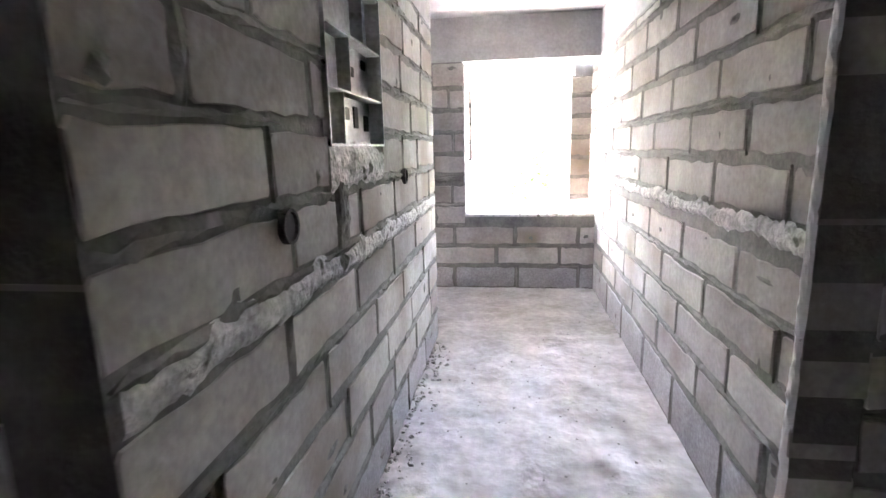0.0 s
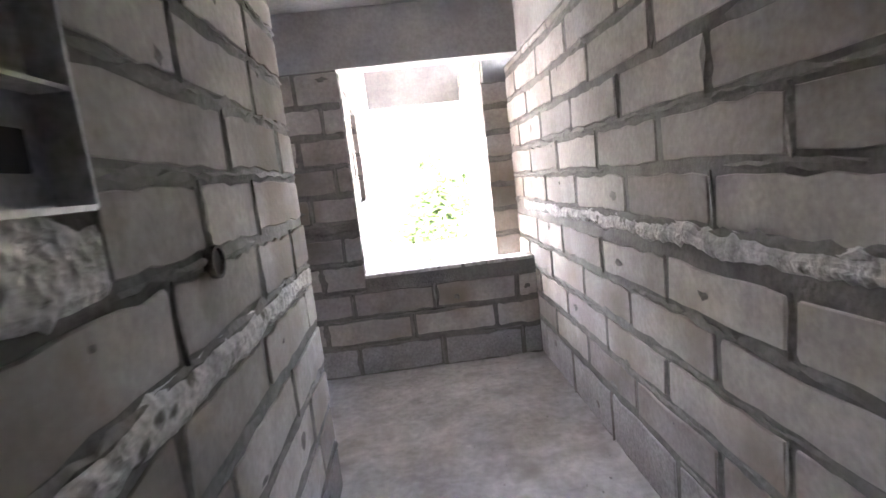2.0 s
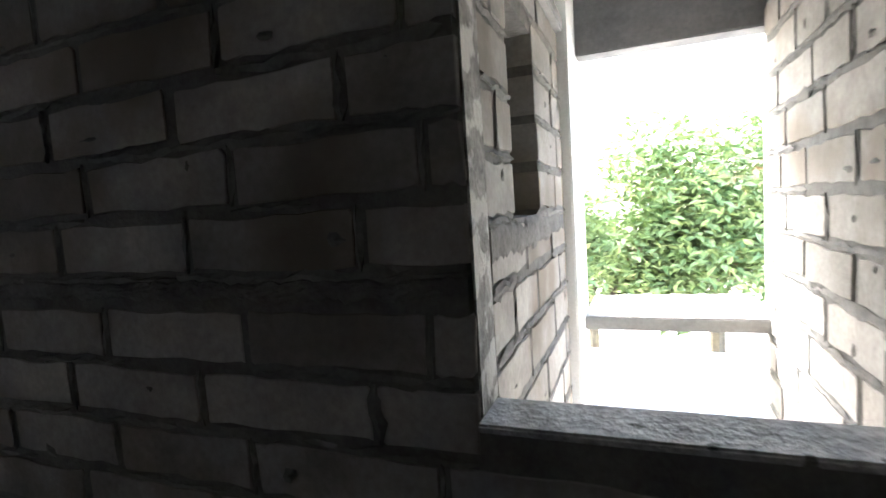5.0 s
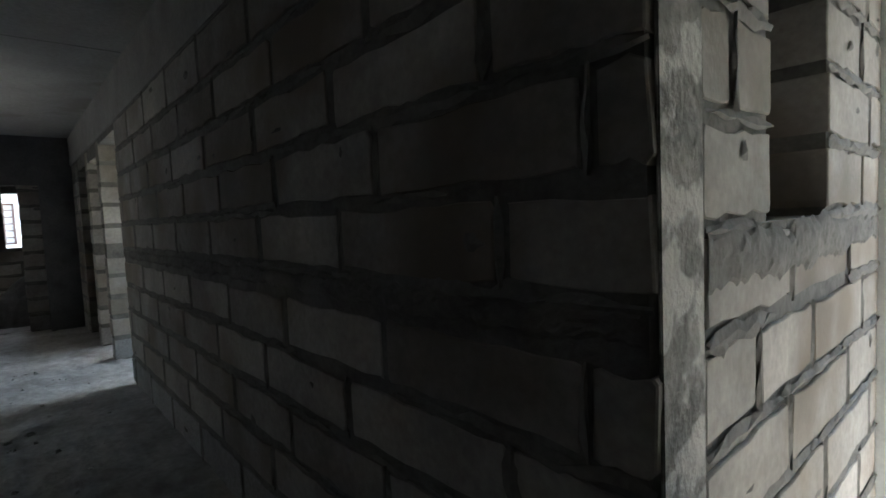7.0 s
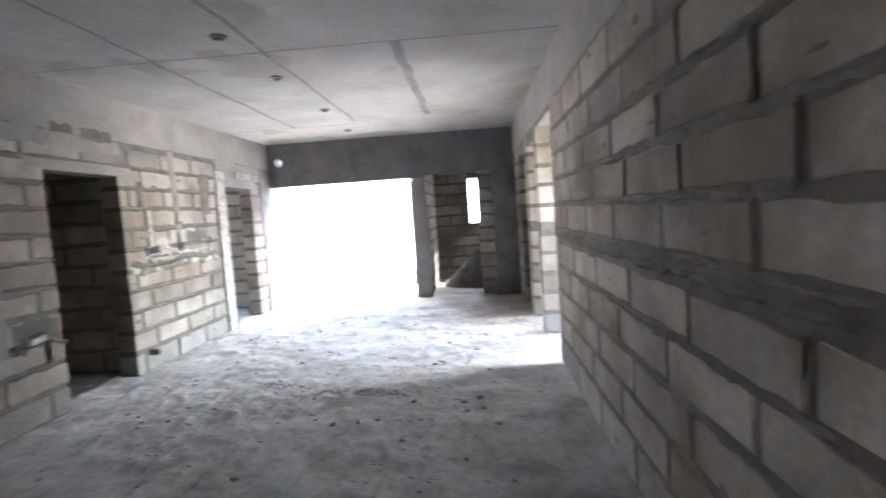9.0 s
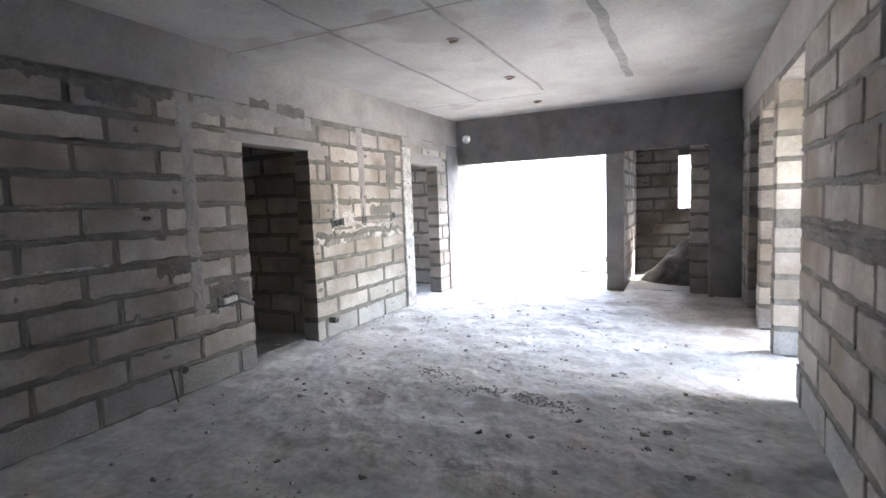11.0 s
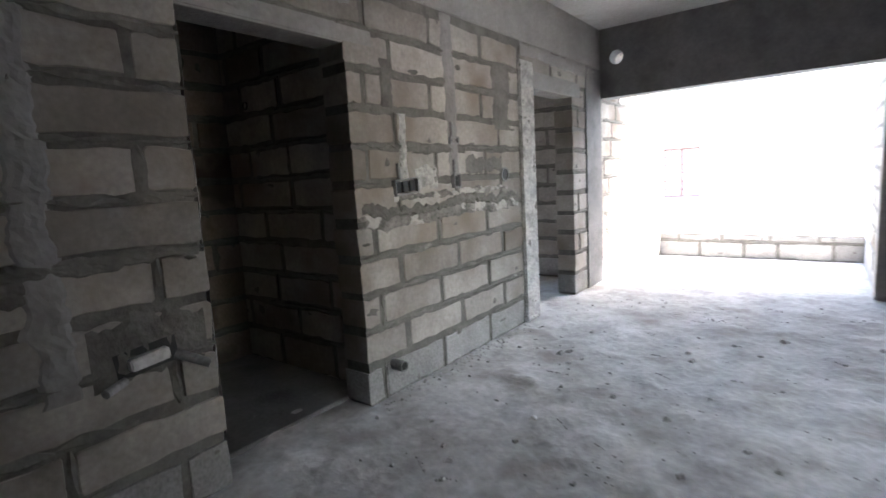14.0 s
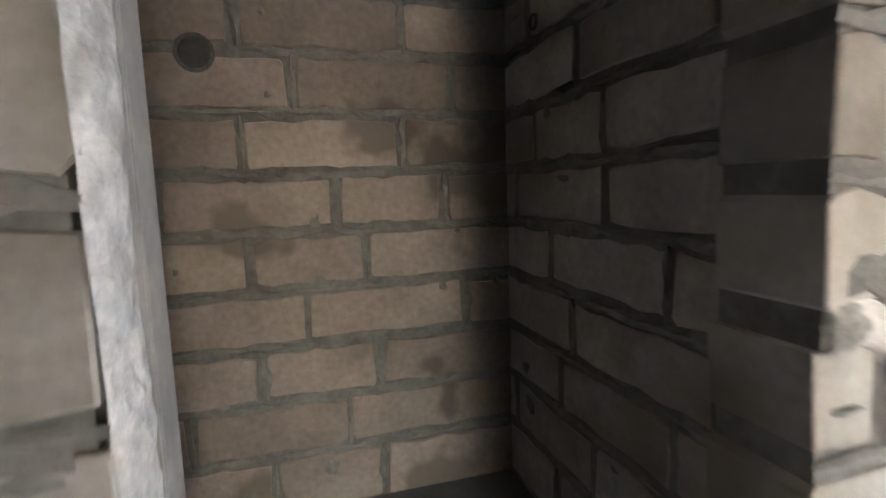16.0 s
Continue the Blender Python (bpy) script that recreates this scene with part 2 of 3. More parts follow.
def lay_blocks():
    """The blocks of all walls, course by course, each a child of its wall."""
    for ob, axis, lo, hi, a0, a1, z0, z1, holes, base, shift, side, courses, bond, brick in pending:
        sv, sf = [], []
        face = (hi if side > 0 else lo) + side * 0.003
        for course, (z, top) in enumerate(course_heights(z0, z1, courses)):
            mid = (z + top) / 2
            spans = [(a0, a1)]
            for h in holes:
                if h[2] < top - 0.03 and h[3] > z + 0.03:
                    spans = [s for p, q in spans for s in ((p, min(q, h[0])), (max(p, h[1]), q)) if s[1] - s[0] > 0.05]
            for p, q in spans:
                ends = block_cuts(p, q, course, bond, shift)
                for s, e in zip(ends, ends[1:]):
                    wide = rnd.uniform(0.012, 0.024)
                    s, e = s + (wide if s > p else 0), e - (wide if e < q else 0)
                    if e - s < 0.04:
                        continue
                    if e < q - 0.03 and rnd.random() < 0.75:
                        ribbon(sv, sf, axis, face, side, z - 0.01, top + 0.01, e + 0.017, rnd.uniform(0.02, 0.045), True)
                    blotches(sv, sf, axis, face, side, s + 0.06, e - 0.06 if e - s > 0.2 else s + 0.07, z, top)
                    lift = rnd.uniform(-0.005, 0.004)
                    b = new("block", block_mesh(e - s, top - z, hi - lo + 0.004, SOLID if course < base else brick, rnd.randrange(4)))
                    b.parent = ob
                    out = rnd.uniform(-0.004, 0.004)
                    m = Matrix.Translation(((s + e) / 2, (lo + hi) / 2 + out, mid + lift)) if axis == 'x' else Matrix.Translation(((lo + hi) / 2 + out, (s + e) / 2, mid + lift)) @ Matrix.Rotation(radians(90), 4, 'Z')
                    b.matrix_basis = m @ Matrix.Rotation(radians(rnd.uniform(-0.5, 0.5)), 4, 'Y')
            for p, q in spans:
                a = p
                while a < q - 0.1 and course:
                    step = min(rnd.uniform(0.25, 1.1), q - a)
                    if rnd.random() < 0.8:
                        ribbon(sv, sf, axis, face, side, a, a + step, z - JOINT / 2, rnd.uniform(0.02, 0.042), False)
                    a += step
        me = bpy.data.meshes.new("mortar_smears")
        me.from_pydata(sv, [], sf)
        me.materials.append(SMEAR)
        b = new("mortar_smears", me)
        b.parent = ob
        tagged(b, "grey mortar pressed out of the joints", "", "", "stuff")


def strip(name, parent, axis, face, side, a0, a1, z0, z1, proud=0.02, mat=None, ragged=0.02, upright=False, label=""):
    """A ragged smear or ledge of mortar on a wall face. side: +1 or -1, the way the face looks."""
    bm = bmesh.new()
    long = (z1 - z0) if upright else (a1 - a0)
    n = max(4, int(long / 0.022))
    rows = 8
    grid = []
    wide = (a1 - a0) if upright else (z1 - z0)
    for i in range(n + 1):
        f = i / n
        d0 = f * long
        end = min(1.0, d0 * 9, (long - d0) * 9)
        line = []
        for j in range(rows):
            g = j / (rows - 1)
            w1, w2 = ((noise.noise((d0 * 4, a0 * 3 + z0, k)) + 0.7 * noise.noise((d0 * 13, z0, k)) + 0.5 * noise.noise((d0 * 37, a0, k))) * ragged * 0.7 for k in (1.0, 9.0))
            across = g + (w1 * (1 - g) + w2 * g) / wide
            d = proud * min(1.0, 3.2 * g, 3.2 * (1 - g)) * (0.62 + 0.5 * noise.noise((d0 * 6, g * 2, z0 + a0)) + 0.45 * noise.noise((d0 * 24, g * 7, z0)) + 0.3 * noise.noise((d0 * 55, g * 14, a0)))
            d = -0.006 if g in (0, 1) else max(d * end, 0.002)
            a, z = (a0 + across * (a1 - a0), z0 + f * (z1 - z0)) if upright else (a0 + f * (a1 - a0), z0 + across * (z1 - z0))
            v = face + side * (d + 0.004)
            line.append(bm.verts.new((a, v, z) if axis == 'x' else (v, a, z)))
        grid.append(line)
    for i in range(n):
        for j in range(rows - 1):
            bm.faces.new((grid[i][j], grid[i + 1][j], grid[i + 1][j + 1], grid[i][j + 1]))
    bmesh.ops.recalc_face_normals(bm, faces=bm.faces)
    bm.faces.ensure_lookup_table()
    out = Vector((0, side, 0)) if axis == 'x' else Vector((side, 0, 0))
    if bm.faces[0].normal.dot(out) < 0:
        bmesh.ops.reverse_faces(bm, faces=bm.faces)
    return part(name, bm, mat or RENDER, parent, label)


# ---- plan, in metres ----
XE, XL, YN, YS, XW, ZC, ZB = 1.76, 0.245, 4.91, 0.545, -8.93, 2.9, 2.46
YTOP = 5.11

# floor with a dusty, trodden surface
bm = bmesh.new()
nx, ny = 400, 250
fx0, fx1, fy0, fy1 = -9.13, 3.2, -2.6, 5.11
gv = []
for i in range(nx + 1):
    for j in range(ny + 1):
        x, y = fx0 + (fx1 - fx0) * i / nx, fy0 + (fy1 - fy0) * j / ny
        h = 0.016 * noise.noise((x * 2.2, y * 2.2, 0)) + 0.02 * (1 - abs(noise.noise((x * 1.6, y * 2.3, 8)))) ** 9 * (0.4 + noise.noise((x * 3, y * 3, 1))) + 0.022 * max(0, noise.noise((x * 7, y * 11, 6)) - 0.18) - 0.02 * max(0, noise.noise((x * 5, y * 8, 2)) - 0.3) + 0.008 * noise.noise((x * 7, y * 7, 3)) + 0.004 * noise.noise((x * 17, y * 17, 5)) - 0.004
        gv.append(bm.verts.new((x, y, h)))
for i in range(nx):
    for j in range(ny):
        k = i * (ny + 1) + j
        f = bm.faces.new((gv[k], gv[k + ny + 1], gv[k + ny + 2], gv[k + 1]))
        f.smooth = True
part("floor", bm, FLOOR, None, "rough dusty cement floor littered with debris", "structure")
part("floor_slab", boxes((-9.13, 3.2, -3.4, 5.11, -0.2, -0.04), (-6.6, 0.15, 5.11, 7.6, -0.2, 0.0), (-9.13, -6.6, 5.11, 7.6, -0.2, 0.0), (-11.4, -9.13, 3.13, 5.11, -0.2, 0.0)), CONCRETE, None, "grey concrete floor slab", "structure")
part("terrace_floor", boxes((-12.2, -9.13, 0.2, 3.13, -0.35, -0.17)), FLOOR, None, "pale dusty sunken terrace floor", "structure")

# ceiling, its formwork seams in the same mesh
bm = boxes((-9.13, 3.2, -3.4, 5.11, ZC, ZC + 0.15), (-9.13, 0.15, 5.11, 7.6, ZC, ZC + 0.15), (-11.4, -9.13, 3.13, 5.11, ZC, ZC + 0.15))
seams = ((-4.1, -4.07, 0.55, 4.9), (-2.2, -2.18, 0.55, 4.9), (-7.2, -4.1, 3.55, 3.64), (-2.2, -0.2, 3.55, 3.61), (-7.5, -4.1, 1.56, 1.6), (-7.3, -2.2, 2.52, 2.56), (-7.5, -7.47, 0.6, 2.5), (-4.1, -2.2, 1.6, 1.63))
for x0, x1, y0, y1 in seams:
    steps = max(2, int(max(x1 - x0, y1 - y0) / 0.1))
    along = (x1 - x0) > (y1 - y0)
    prev = None
    for k in range(steps + 1):
        f = k / steps
        w = 0.02 * noise.noise((f * 9, x0, y0))
        if along:
            a, b = (x0 + f * (x1 - x0), y0 + w, ZC - 0.004), (x0 + f * (x1 - x0), y1 + w * 1.6, ZC - 0.004)
        else:
            a, b = (x0 + w * 0.5, y0 + f * (y1 - y0), ZC - 0.004), (x1 + w * 0.5, y0 + f * (y1 - y0), ZC - 0.004)
        cur = (bm.verts.new(a), bm.verts.new(b))
        if prev:
            f1 = bm.faces.new((prev[0], prev[1], cur[1], cur[0]))
            f1.material_index = 1
        prev = cur
part("ceiling", bm, [SLAB, SEAM], None, "pale bare concrete slab ceiling with formwork seams", "structure")

# corridor walls
PAN = (1.0, 1.757, 1.585, 2.46)
we = wall("wall_east", 'y', XE, XE + 0.2, 0.93, YTOP + 0.34, holes=(), label="bare aerated block corridor wall with thick grey mortar joints", courses=(0.31, 0.2175, (1.18, 0.11)), bond=(2.75, 2.41, 0.665))
wl = wall("wall_corridor", 'y', XL, XL - 0.2, -0.04, 3.38, holes=(PAN,), label="bare aerated block wall with a recessed switchboard", courses=(0.25, 0.22, (1.13, 0.08)))
wall("wall_porch_east", 'x', 0.93, 1.13, XE + 0.2, 3.0, label="dark bare block wall")
wall("wall_porch_west", 'x', -0.04, 0.16, -1.6, XL - 0.2, label="dark bare block wall")
# unseen walls added to close the porch, so that it stays dark
wall("wall_porch_end", 'y', -1.8, -1.6, -2.4, 0.16, z1=ZC, blocks=False, core=CONCRETE, label="plain wall, unseen, added to close the porch to daylight")
wall("wall_porch_side", 'y', 3.0, 3.2, -2.4, 1.13, z1=ZC, blocks=False, core=CONCRETE, label="plain wall, unseen, added to close the porch to daylight")
wall("wall_porch_back", 'x', -2.6, -2.4, -1.8, 3.2, z1=ZC, blocks=False, core=CONCRETE, label="plain wall, unseen, added to close the porch to daylight")

# north wall: corridor window, wide opening, dark doorway
WIN = (0.355, XE, 0.83, 2.46)
NO1 = (-5.88, -4.804, 0.0, 2.4)
NO3 = (-6.87, -6.08, 0.0, 2.3)
NO2 = (-8.0, -7.1, 0.0, 2.3)
wn_ = wall("wall_north", 'x', YN, YTOP, XW, XE, holes=(WIN, NO1, NO3, NO2), label="bare aerated block wall with rough openings and thick joints", courses=(0.26, 0.23, (1.18, 0.1)), bond=(-0.48, -0.7, 0.695))
# south wall with two doorways
D1 = (-4.976, -4.08, 0.0, 2.1)
D2 = (-8.1, -7.2, 0.0, 2.09)
ws = wall("wall_south", 'x', YS, YS - 0.2, XW, XL - 0.2, holes=(D1, D2), label="bare aerated block wall with chased conduits and two doorways", courses=(0.2425, 0.2175, None), bond=(-2.64, -2.87, 0.62))
# end wall: wide terrace opening, pier, doorway
EO1 = (0.5, 3.065, 0.0, 2.14)
EO2 = (3.33, 4.25, 0.0, 2.18)
wall("wall_west", 'y', XW, XW - 0.2, YS - 0.2, YTOP, z1=2.19, holes=((EO1[0], EO1[1], 0, 2.19), (EO2[0], EO2[1], 0, 2.19), (3.06, 3.34, 0, 2.19)), label="short block wall beside a doorway")
part("pier", boxes((XW - 0.2, XW, 3.065, 3.33, -0.2, 2.14), bevel=0.012), CONCRETE, None, "grey plastered concrete pier between two openings", "structure")
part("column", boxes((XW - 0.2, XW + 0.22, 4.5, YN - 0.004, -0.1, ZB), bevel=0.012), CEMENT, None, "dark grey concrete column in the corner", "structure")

# beams under the slab, with a cored hole in the one over the terrace
HY, HZ, HR = 0.734, 2.573, 0.085
part("beam_north", boxes((XW, XE + 0.2, YN - 0.004, YTOP + 0.002, ZB, ZC), bevel=0.006), CONCRETE, None, "smooth grey concrete beam", "structure")
part("beam_south", boxes((XW, XL - 0.2, YS - 0.202, YS + 0.004, ZB, ZC), bevel=0.006), CONCRETE, None, "smooth grey concrete beam", "structure")
part("beam_east", boxes((XE - 0.003, XE + 0.202, 0.928, YN - 0.004, ZB, ZC), (XE + 0.202, 3.0, 0.928, 1.132, ZB, ZC), bevel=0.006), CONCRETE, None, "smooth grey concrete beam", "structure")
part("beam_corridor", boxes((XL - 0.202, XL + 0.003, -0.042, 3.38, ZB, ZC), (-1.6, XL - 0.202, -0.042, 0.162, ZB, ZC), bevel=0.006), CONCRETE, None, "smooth grey concrete beam", "structure")
x0, x1 = XW - 0.2, XW + 0.004
# darker than the other beams: its backlit shade is in the colour
bw = part("beam_west", boxes((x0, x1, YS - 0.2, HY - HR, 2.14, ZC), (x0, x1, HY + HR, 3.33, 2.14, ZC), (x0, x1, HY - HR, HY + HR, 2.14, HZ - HR), (x0, x1, HY - HR, HY + HR, HZ + HR, ZC), (x0, x1, 3.33, YN - 0.004, 2.18, ZC)), CEMENT, None, "smooth grey concrete beam with a cored hole, darkened as backlit", "structure")
bm = bmesh.new()
outer, inner = [], []
for xx in (x0 + 0.004, x1 - 0.006):
    o, i = [], []
    for k in range(24):
        a = 2 * math.pi * k / 24 + math.pi / 4
        q = max(abs(math.cos(a)), abs(math.sin(a)))
        o.append(bm.verts.new((xx, HY + HR * math.cos(a) / q, HZ + HR * math.sin(a) / q)))
        i.append(bm.verts.new((xx, HY + HR * 0.9 * math.cos(a), HZ + HR * 0.9 * math.sin(a))))
    outer.append(o)
    inner.append(i)
for k in range(24):
    j = (k + 1) % 24
    bm.faces.new((outer[0][k], outer[0][j], inner[0][j], inner[0][k]))
    bm.faces.new((outer[1][j], outer[1][k], inner[1][k], inner[1][j]))
    bm.faces.new((inner[0][k], inner[0][j], inner[1][j], inner[1][k]))
part("hole_lining", bm, CEMENT, bw)

# rough ledges and smears on the walls
strip("mortar_ledge", we, 'y', XE, -1, 0.97, 5.1, 1.22, 1.3, 0.013, ragged=0.04, label="rough pale cement band along the wall")
strip("mortar_ledge", wl, 'y', XL, 1, -0.02, 3.37, 1.12, 1.215, 0.013, ragged=0.04, label="rough pale cement band along the wall")
strip("mortar_smear", wl, 'y', XL, 1, 1.0, 1.74, 1.43, 1.585, 0.016, ragged=0.04)
strip("mortar_smear", wl, 'y', XL, 1, 1.05, 1.18, 1.22, 1.5, 0.02, ragged=0.03, upright=True, mat=MORTAR)
strip("corner_strip", we, 'y', XE, -1, 0.93, 0.968, 0.0, 2.4, 0.016, WHITE, 0.012, True, label="white mortar run down the wall corner")
strip("mortar_ledge", wn_, 'x', YN, -1, -4.78, 0.33, 1.2, 1.27, 0.014, mat=MORTAR, ragged=0.035)
strip("mortar_ledge", ws, 'x', YS, 1, -4.05, 0.0, 1.07, 1.13, 0.01, mat=SMEAR, ragged=0.03)
strip("mortar_streak", ws, 'x', YS, 1, -2.8, -1.9, 1.12, 1.145, 0.014, ragged=0.012)
strip("mortar_ledge", ws, 'x', YS, 1, -6.88, -5.0, 1.06, 1.14, 0.014, ragged=0.05, mat=MOTTLED)
strip("mortar_smear", ws, 'x', YS, 1, -6.88, -5.02, 1.13, 1.2, 0.016, mat=SMEAR, ragged=0.08)
strip("mortar_smear", ws, 'x', YS, 1, -5.34, -5.24, 1.78, 2.06, 0.008, mat=MORTAR, ragged=0.05, upright=True)
strip("mortar_smear", ws, 'x', YS, 1, -6.1, -5.5, 1.51, 1.57, 0.008, mat=MORTAR, ragged=0.04)
strip("mortar_smear", ws, 'x', YS, 1, -6.62, -6.1, 1.36, 1.5, 0.006, mat=SMEAR, ragged=0.07)
strip("mortar_smear", ws, 'x', YS, 1, -5.75, -5.52, 1.27, 1.42, 0.014, ragged=0.06)
strip("mortar_smear", ws, 'x', YS, 1, -6.8, -6.5, 1.7, 2.2, 0.006, mat=SMEAR, ragged=0.07, upright=True)
strip("plastered_chase", ws, 'x', YS, 1, -3.57, -3.43, 0.62, 2.45, 0.009, upright=True, ragged=0.04, mat=CONCRETE, label="conduit chase filled with grey mortar")
strip("plastered_chase", ws, 'x', YS, 1, -6.02, -5.88, 1.36, 2.45, 0.014, upright=True, ragged=0.04, mat=CONCRETE, label="conduit chase filled with grey mortar")
strip("plastered_chase", ws, 'x', YS, 1, -6.7, -5.3, 1.21, 1.26, 0.012, ragged=0.04, mat=MOTTLED)
strip("plastered_chase", ws, 'x', YS, 1, -5.46, -5.38, 1.33, 1.75, 0.012, upright=True, ragged=0.03)
strip("lintel_patch", ws, 'x', YS, 1, -5.05, -3.6, 2.3, 2.46, 0.012, ragged=0.06, mat=CONCRETE)
strip("lintel_patch", ws, 'x', YS, 1, -4.98, -3.9, 2.12, 2.2, 0.008, ragged=0.02, mat=CONCRETE)
strip("mortar_smear", ws, 'x', YS, 1, -4.04, -3.6, 0.62, 0.86, 0.008, ragged=0.06, mat=MORTAR)
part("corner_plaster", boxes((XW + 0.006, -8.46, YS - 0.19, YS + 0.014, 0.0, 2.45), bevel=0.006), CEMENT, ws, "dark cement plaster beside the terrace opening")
strip("mortar_smear", ws, 'x', YS, 1, -4.95, -4.55, 2.4, 2.56, 0.012, ragged=0.05, mat=MORTAR)
strip("mortar_smear", ws, 'x', YS, 1, -4.45, -4.2, 2.42, 2.53, 0.012, ragged=0.05, mat=MORTAR)
strip("mortar_smear", ws, 'x', YS, 1, -3.4, -0.1, 2.36, 2.44, 0.014, ragged=0.06, mat=MORTAR)
strip("mortar_smear", ws, 'x', YS, 1, -3.12, -2.75, 2.24, 2.42, 0.012, ragged=0.06, mat=MORTAR)
strip("mortar_smear", ws, 'x', YS, 1, -3.5, -3.15, 0.98, 1.1, 0.01, ragged=0.06, mat=MORTAR)
strip("mortar_smear", ws, 'x', YS, 1, -8.9, -7.0, 2.32, 2.46, 0.012, ragged=0.03, mat=CONCRETE)
part("concrete_post", boxes((-7.195, -6.94, YS - 0.2, YS + 0.03, 0.0, 2.3), bevel=0.012), RENDER, ws, "pale rough concrete post beside the doorway")
part("concrete_lintel", boxes((-8.3, -7.2, YS - 0.199, YS + 0.012, 2.092, 2.24), bevel=0.008), CONCRETE, ws)
part("concrete_lintel", boxes((-5.2, -3.9, YS - 0.199, YS + 0.008, 2.102, 2.2), bevel=0.008), CONCRETE, ws)
part("window_sill", boxes((0.345, XE - 0.002, YN - 0.012, YTOP + 0.01, 0.815, 0.842), bevel=0.008), RENDER, wn_, "rough cement window sill")
part("reveal_skim", boxes((0.352, 0.36, 4.925, 5.1, 0.85, 2.44), bevel=0.003), MOTTLED, wn_, "mortar-smeared block end of the window reveal")
strip("reveal_plaster", ws, 'y', -4.08, -1, 0.42, 0.548, 0.02, 2.08, 0.014, upright=True, ragged=0.012, mat=RENDER)
part("reveal_lining", boxes((-4.092, -4.078, 0.343, 0.425, 0.0, 2.1), bevel=0.003), CONCRETE, ws, "smooth grey plaster in the door reveal")

# light shaft beyond the window
SLOT = (5.5, 6.02, 1.41, 2.26)
wa = wall("wall_shaft_west", 'y', 0.355, 0.155, YTOP, 6.85, z1=2.5, holes=(SLOT,), label="sunlit bare block wall with a narrow slot window", base=0, shift=0.15)
strip("mortar_ledge", wa, 'y', 0.355, 1, 5.12, 6.8, 1.28, 1.4, 0.01, ragged=0.05, mat=MORTAR)
# dark sheet added in the slot; its colour stands for the shade inside
part("slot_shade", boxes((0.165, 0.18, 5.505, 6.015, 1.415, 2.255)), SAND, wa, "dark sheet standing for the shade inside the slot window")
part("coping", boxes((0.15, 0.4, YTOP, 6.85, 2.5, 2.58), bevel=0.01), CONCRETE, wa, "thin concrete coping")
part("shaft_post", boxes((0.155, 0.42, 6.85, 7.5, -3.3, 3.4), bevel=0.012), WHITE, None, "plain white concrete post", "structure")
wall("wall_shaft_pier", 'x', 5.45, 5.6, 1.54, 2.4, z0=-0.2, z1=2.34, label="shaded bare block pier beyond the window", base=0)
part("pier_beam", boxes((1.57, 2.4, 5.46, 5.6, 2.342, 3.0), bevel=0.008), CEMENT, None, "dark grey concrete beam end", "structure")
part("balcony_slab", boxes((0.155, 2.6, YTOP + 0.004, 7.5, 2.972, 3.12), bevel=0.006), SLAB, None, "pale concrete balcony slab overhead", "structure")
# band added to fill the gap; its white stands for bright light
part("shaft_band", boxes((0.16, 0.352, YTOP + 0.004, 6.85, 2.582, 2.97)), WHITE, wa, "white band added above the coping for the brightness there")
wb = wall("wall_shaft_east", 'y', 1.56, 1.76, 5.604, 7.3, z0=-0.2, z1=2.75, label="sunlit bare block wall", base=0)
part("shaft_post_east", boxes((1.6, 1.9, 7.3, 7.6, -3.3, 3.4), bevel=0.012), RENDER, None, "pale plastered concrete post", "structure")
# dark colour carries the shade on the beam's inner face
part("shaft_beam", boxes((0.42, 1.6, 7.3, 7.5, 2.46, 2.97), bevel=0.008), CEMENT, None, "plain grey concrete beam, darkened for its shaded face", "structure")
bm = boxes((0.42, 1.6, 7.22, 8.05, 0.54, 0.63), bevel=0.008)
ledge = part("ledge_slab", bm, CONCRETE, None, "weathered concrete ledge slab with a crusted top", "structure")
bm = bmesh.new()
grid = [[bm.verts.new((0.43 + 1.16 * i / 36, 7.23 + 0.81 * j / 26, 0.634 + (0.0 if i in (0, 36) or j in (0, 26) else 0.012 + 0.016 * noise.noise((i * 0.5, j * 0.5, 0))))) for j in range(27)] for i in range(37)]
for i in range(36):
    for j in range(26):
        bm.faces.new((grid[i][j], grid[i + 1][j], grid[i + 1][j + 1], grid[i][j + 1]))
part("mortar_crust", bm, RENDER, ledge)

# rooms behind the openings; plain dark walls are unseen, added to hold back daylight
wall("wall_toilet_back", 'x', -1.0, -1.2, -5.17, -3.2, z1=ZC, label="bare block wall of a dark small room, browned for warm dim light", base=0, brick=BROWN)
wall("wall_toilet_west", 'y', -5.17, -5.3, -1.2, YS - 0.2, z1=ZC, label="bare block wall of a dark small room", base=0)
wall("wall_toilet_east", 'y', -3.2, -3.0, -1.2, YS - 0.2, z1=ZC, blocks=False, core=MORTAR, label="dark side wall, unseen, added to close the small room")
wall("wall_bedroom_back", 'x', -3.0, -3.2, XW, -5.3, z1=ZC, label="bare block wall of a back room")
wall("wall_bedroom_west", 'y', XW, XW - 0.2, -3.2, YS - 0.2, z1=ZC, holes=((-2.4, -0.9, 0.0, 2.1),), label="bare block wall with a balcony opening")
wall("wall_bedroom_east", 'y', -5.302, -5.45, -3.2, -1.2, z1=ZC, blocks=False, core=MORTAR, label="plain dark wall, unseen, added to close a room to daylight")
wall("wall_kitchen_west", 'y', -5.88, -6.08, YTOP, 7.6, z1=ZC, label="bare block wall of a side room")
wall("wall_kitchen_east", 'y', -3.0, -2.8, YTOP, 7.6, z1=ZC, label="bare block wall of a side room")
wall("wall_kitchen_back", 'x', 7.4, 7.6, -5.88, -3.0, z1=ZC, holes=((-5.8, -3.6, 0.3, 2.6),), label="block wall with a wide opening")
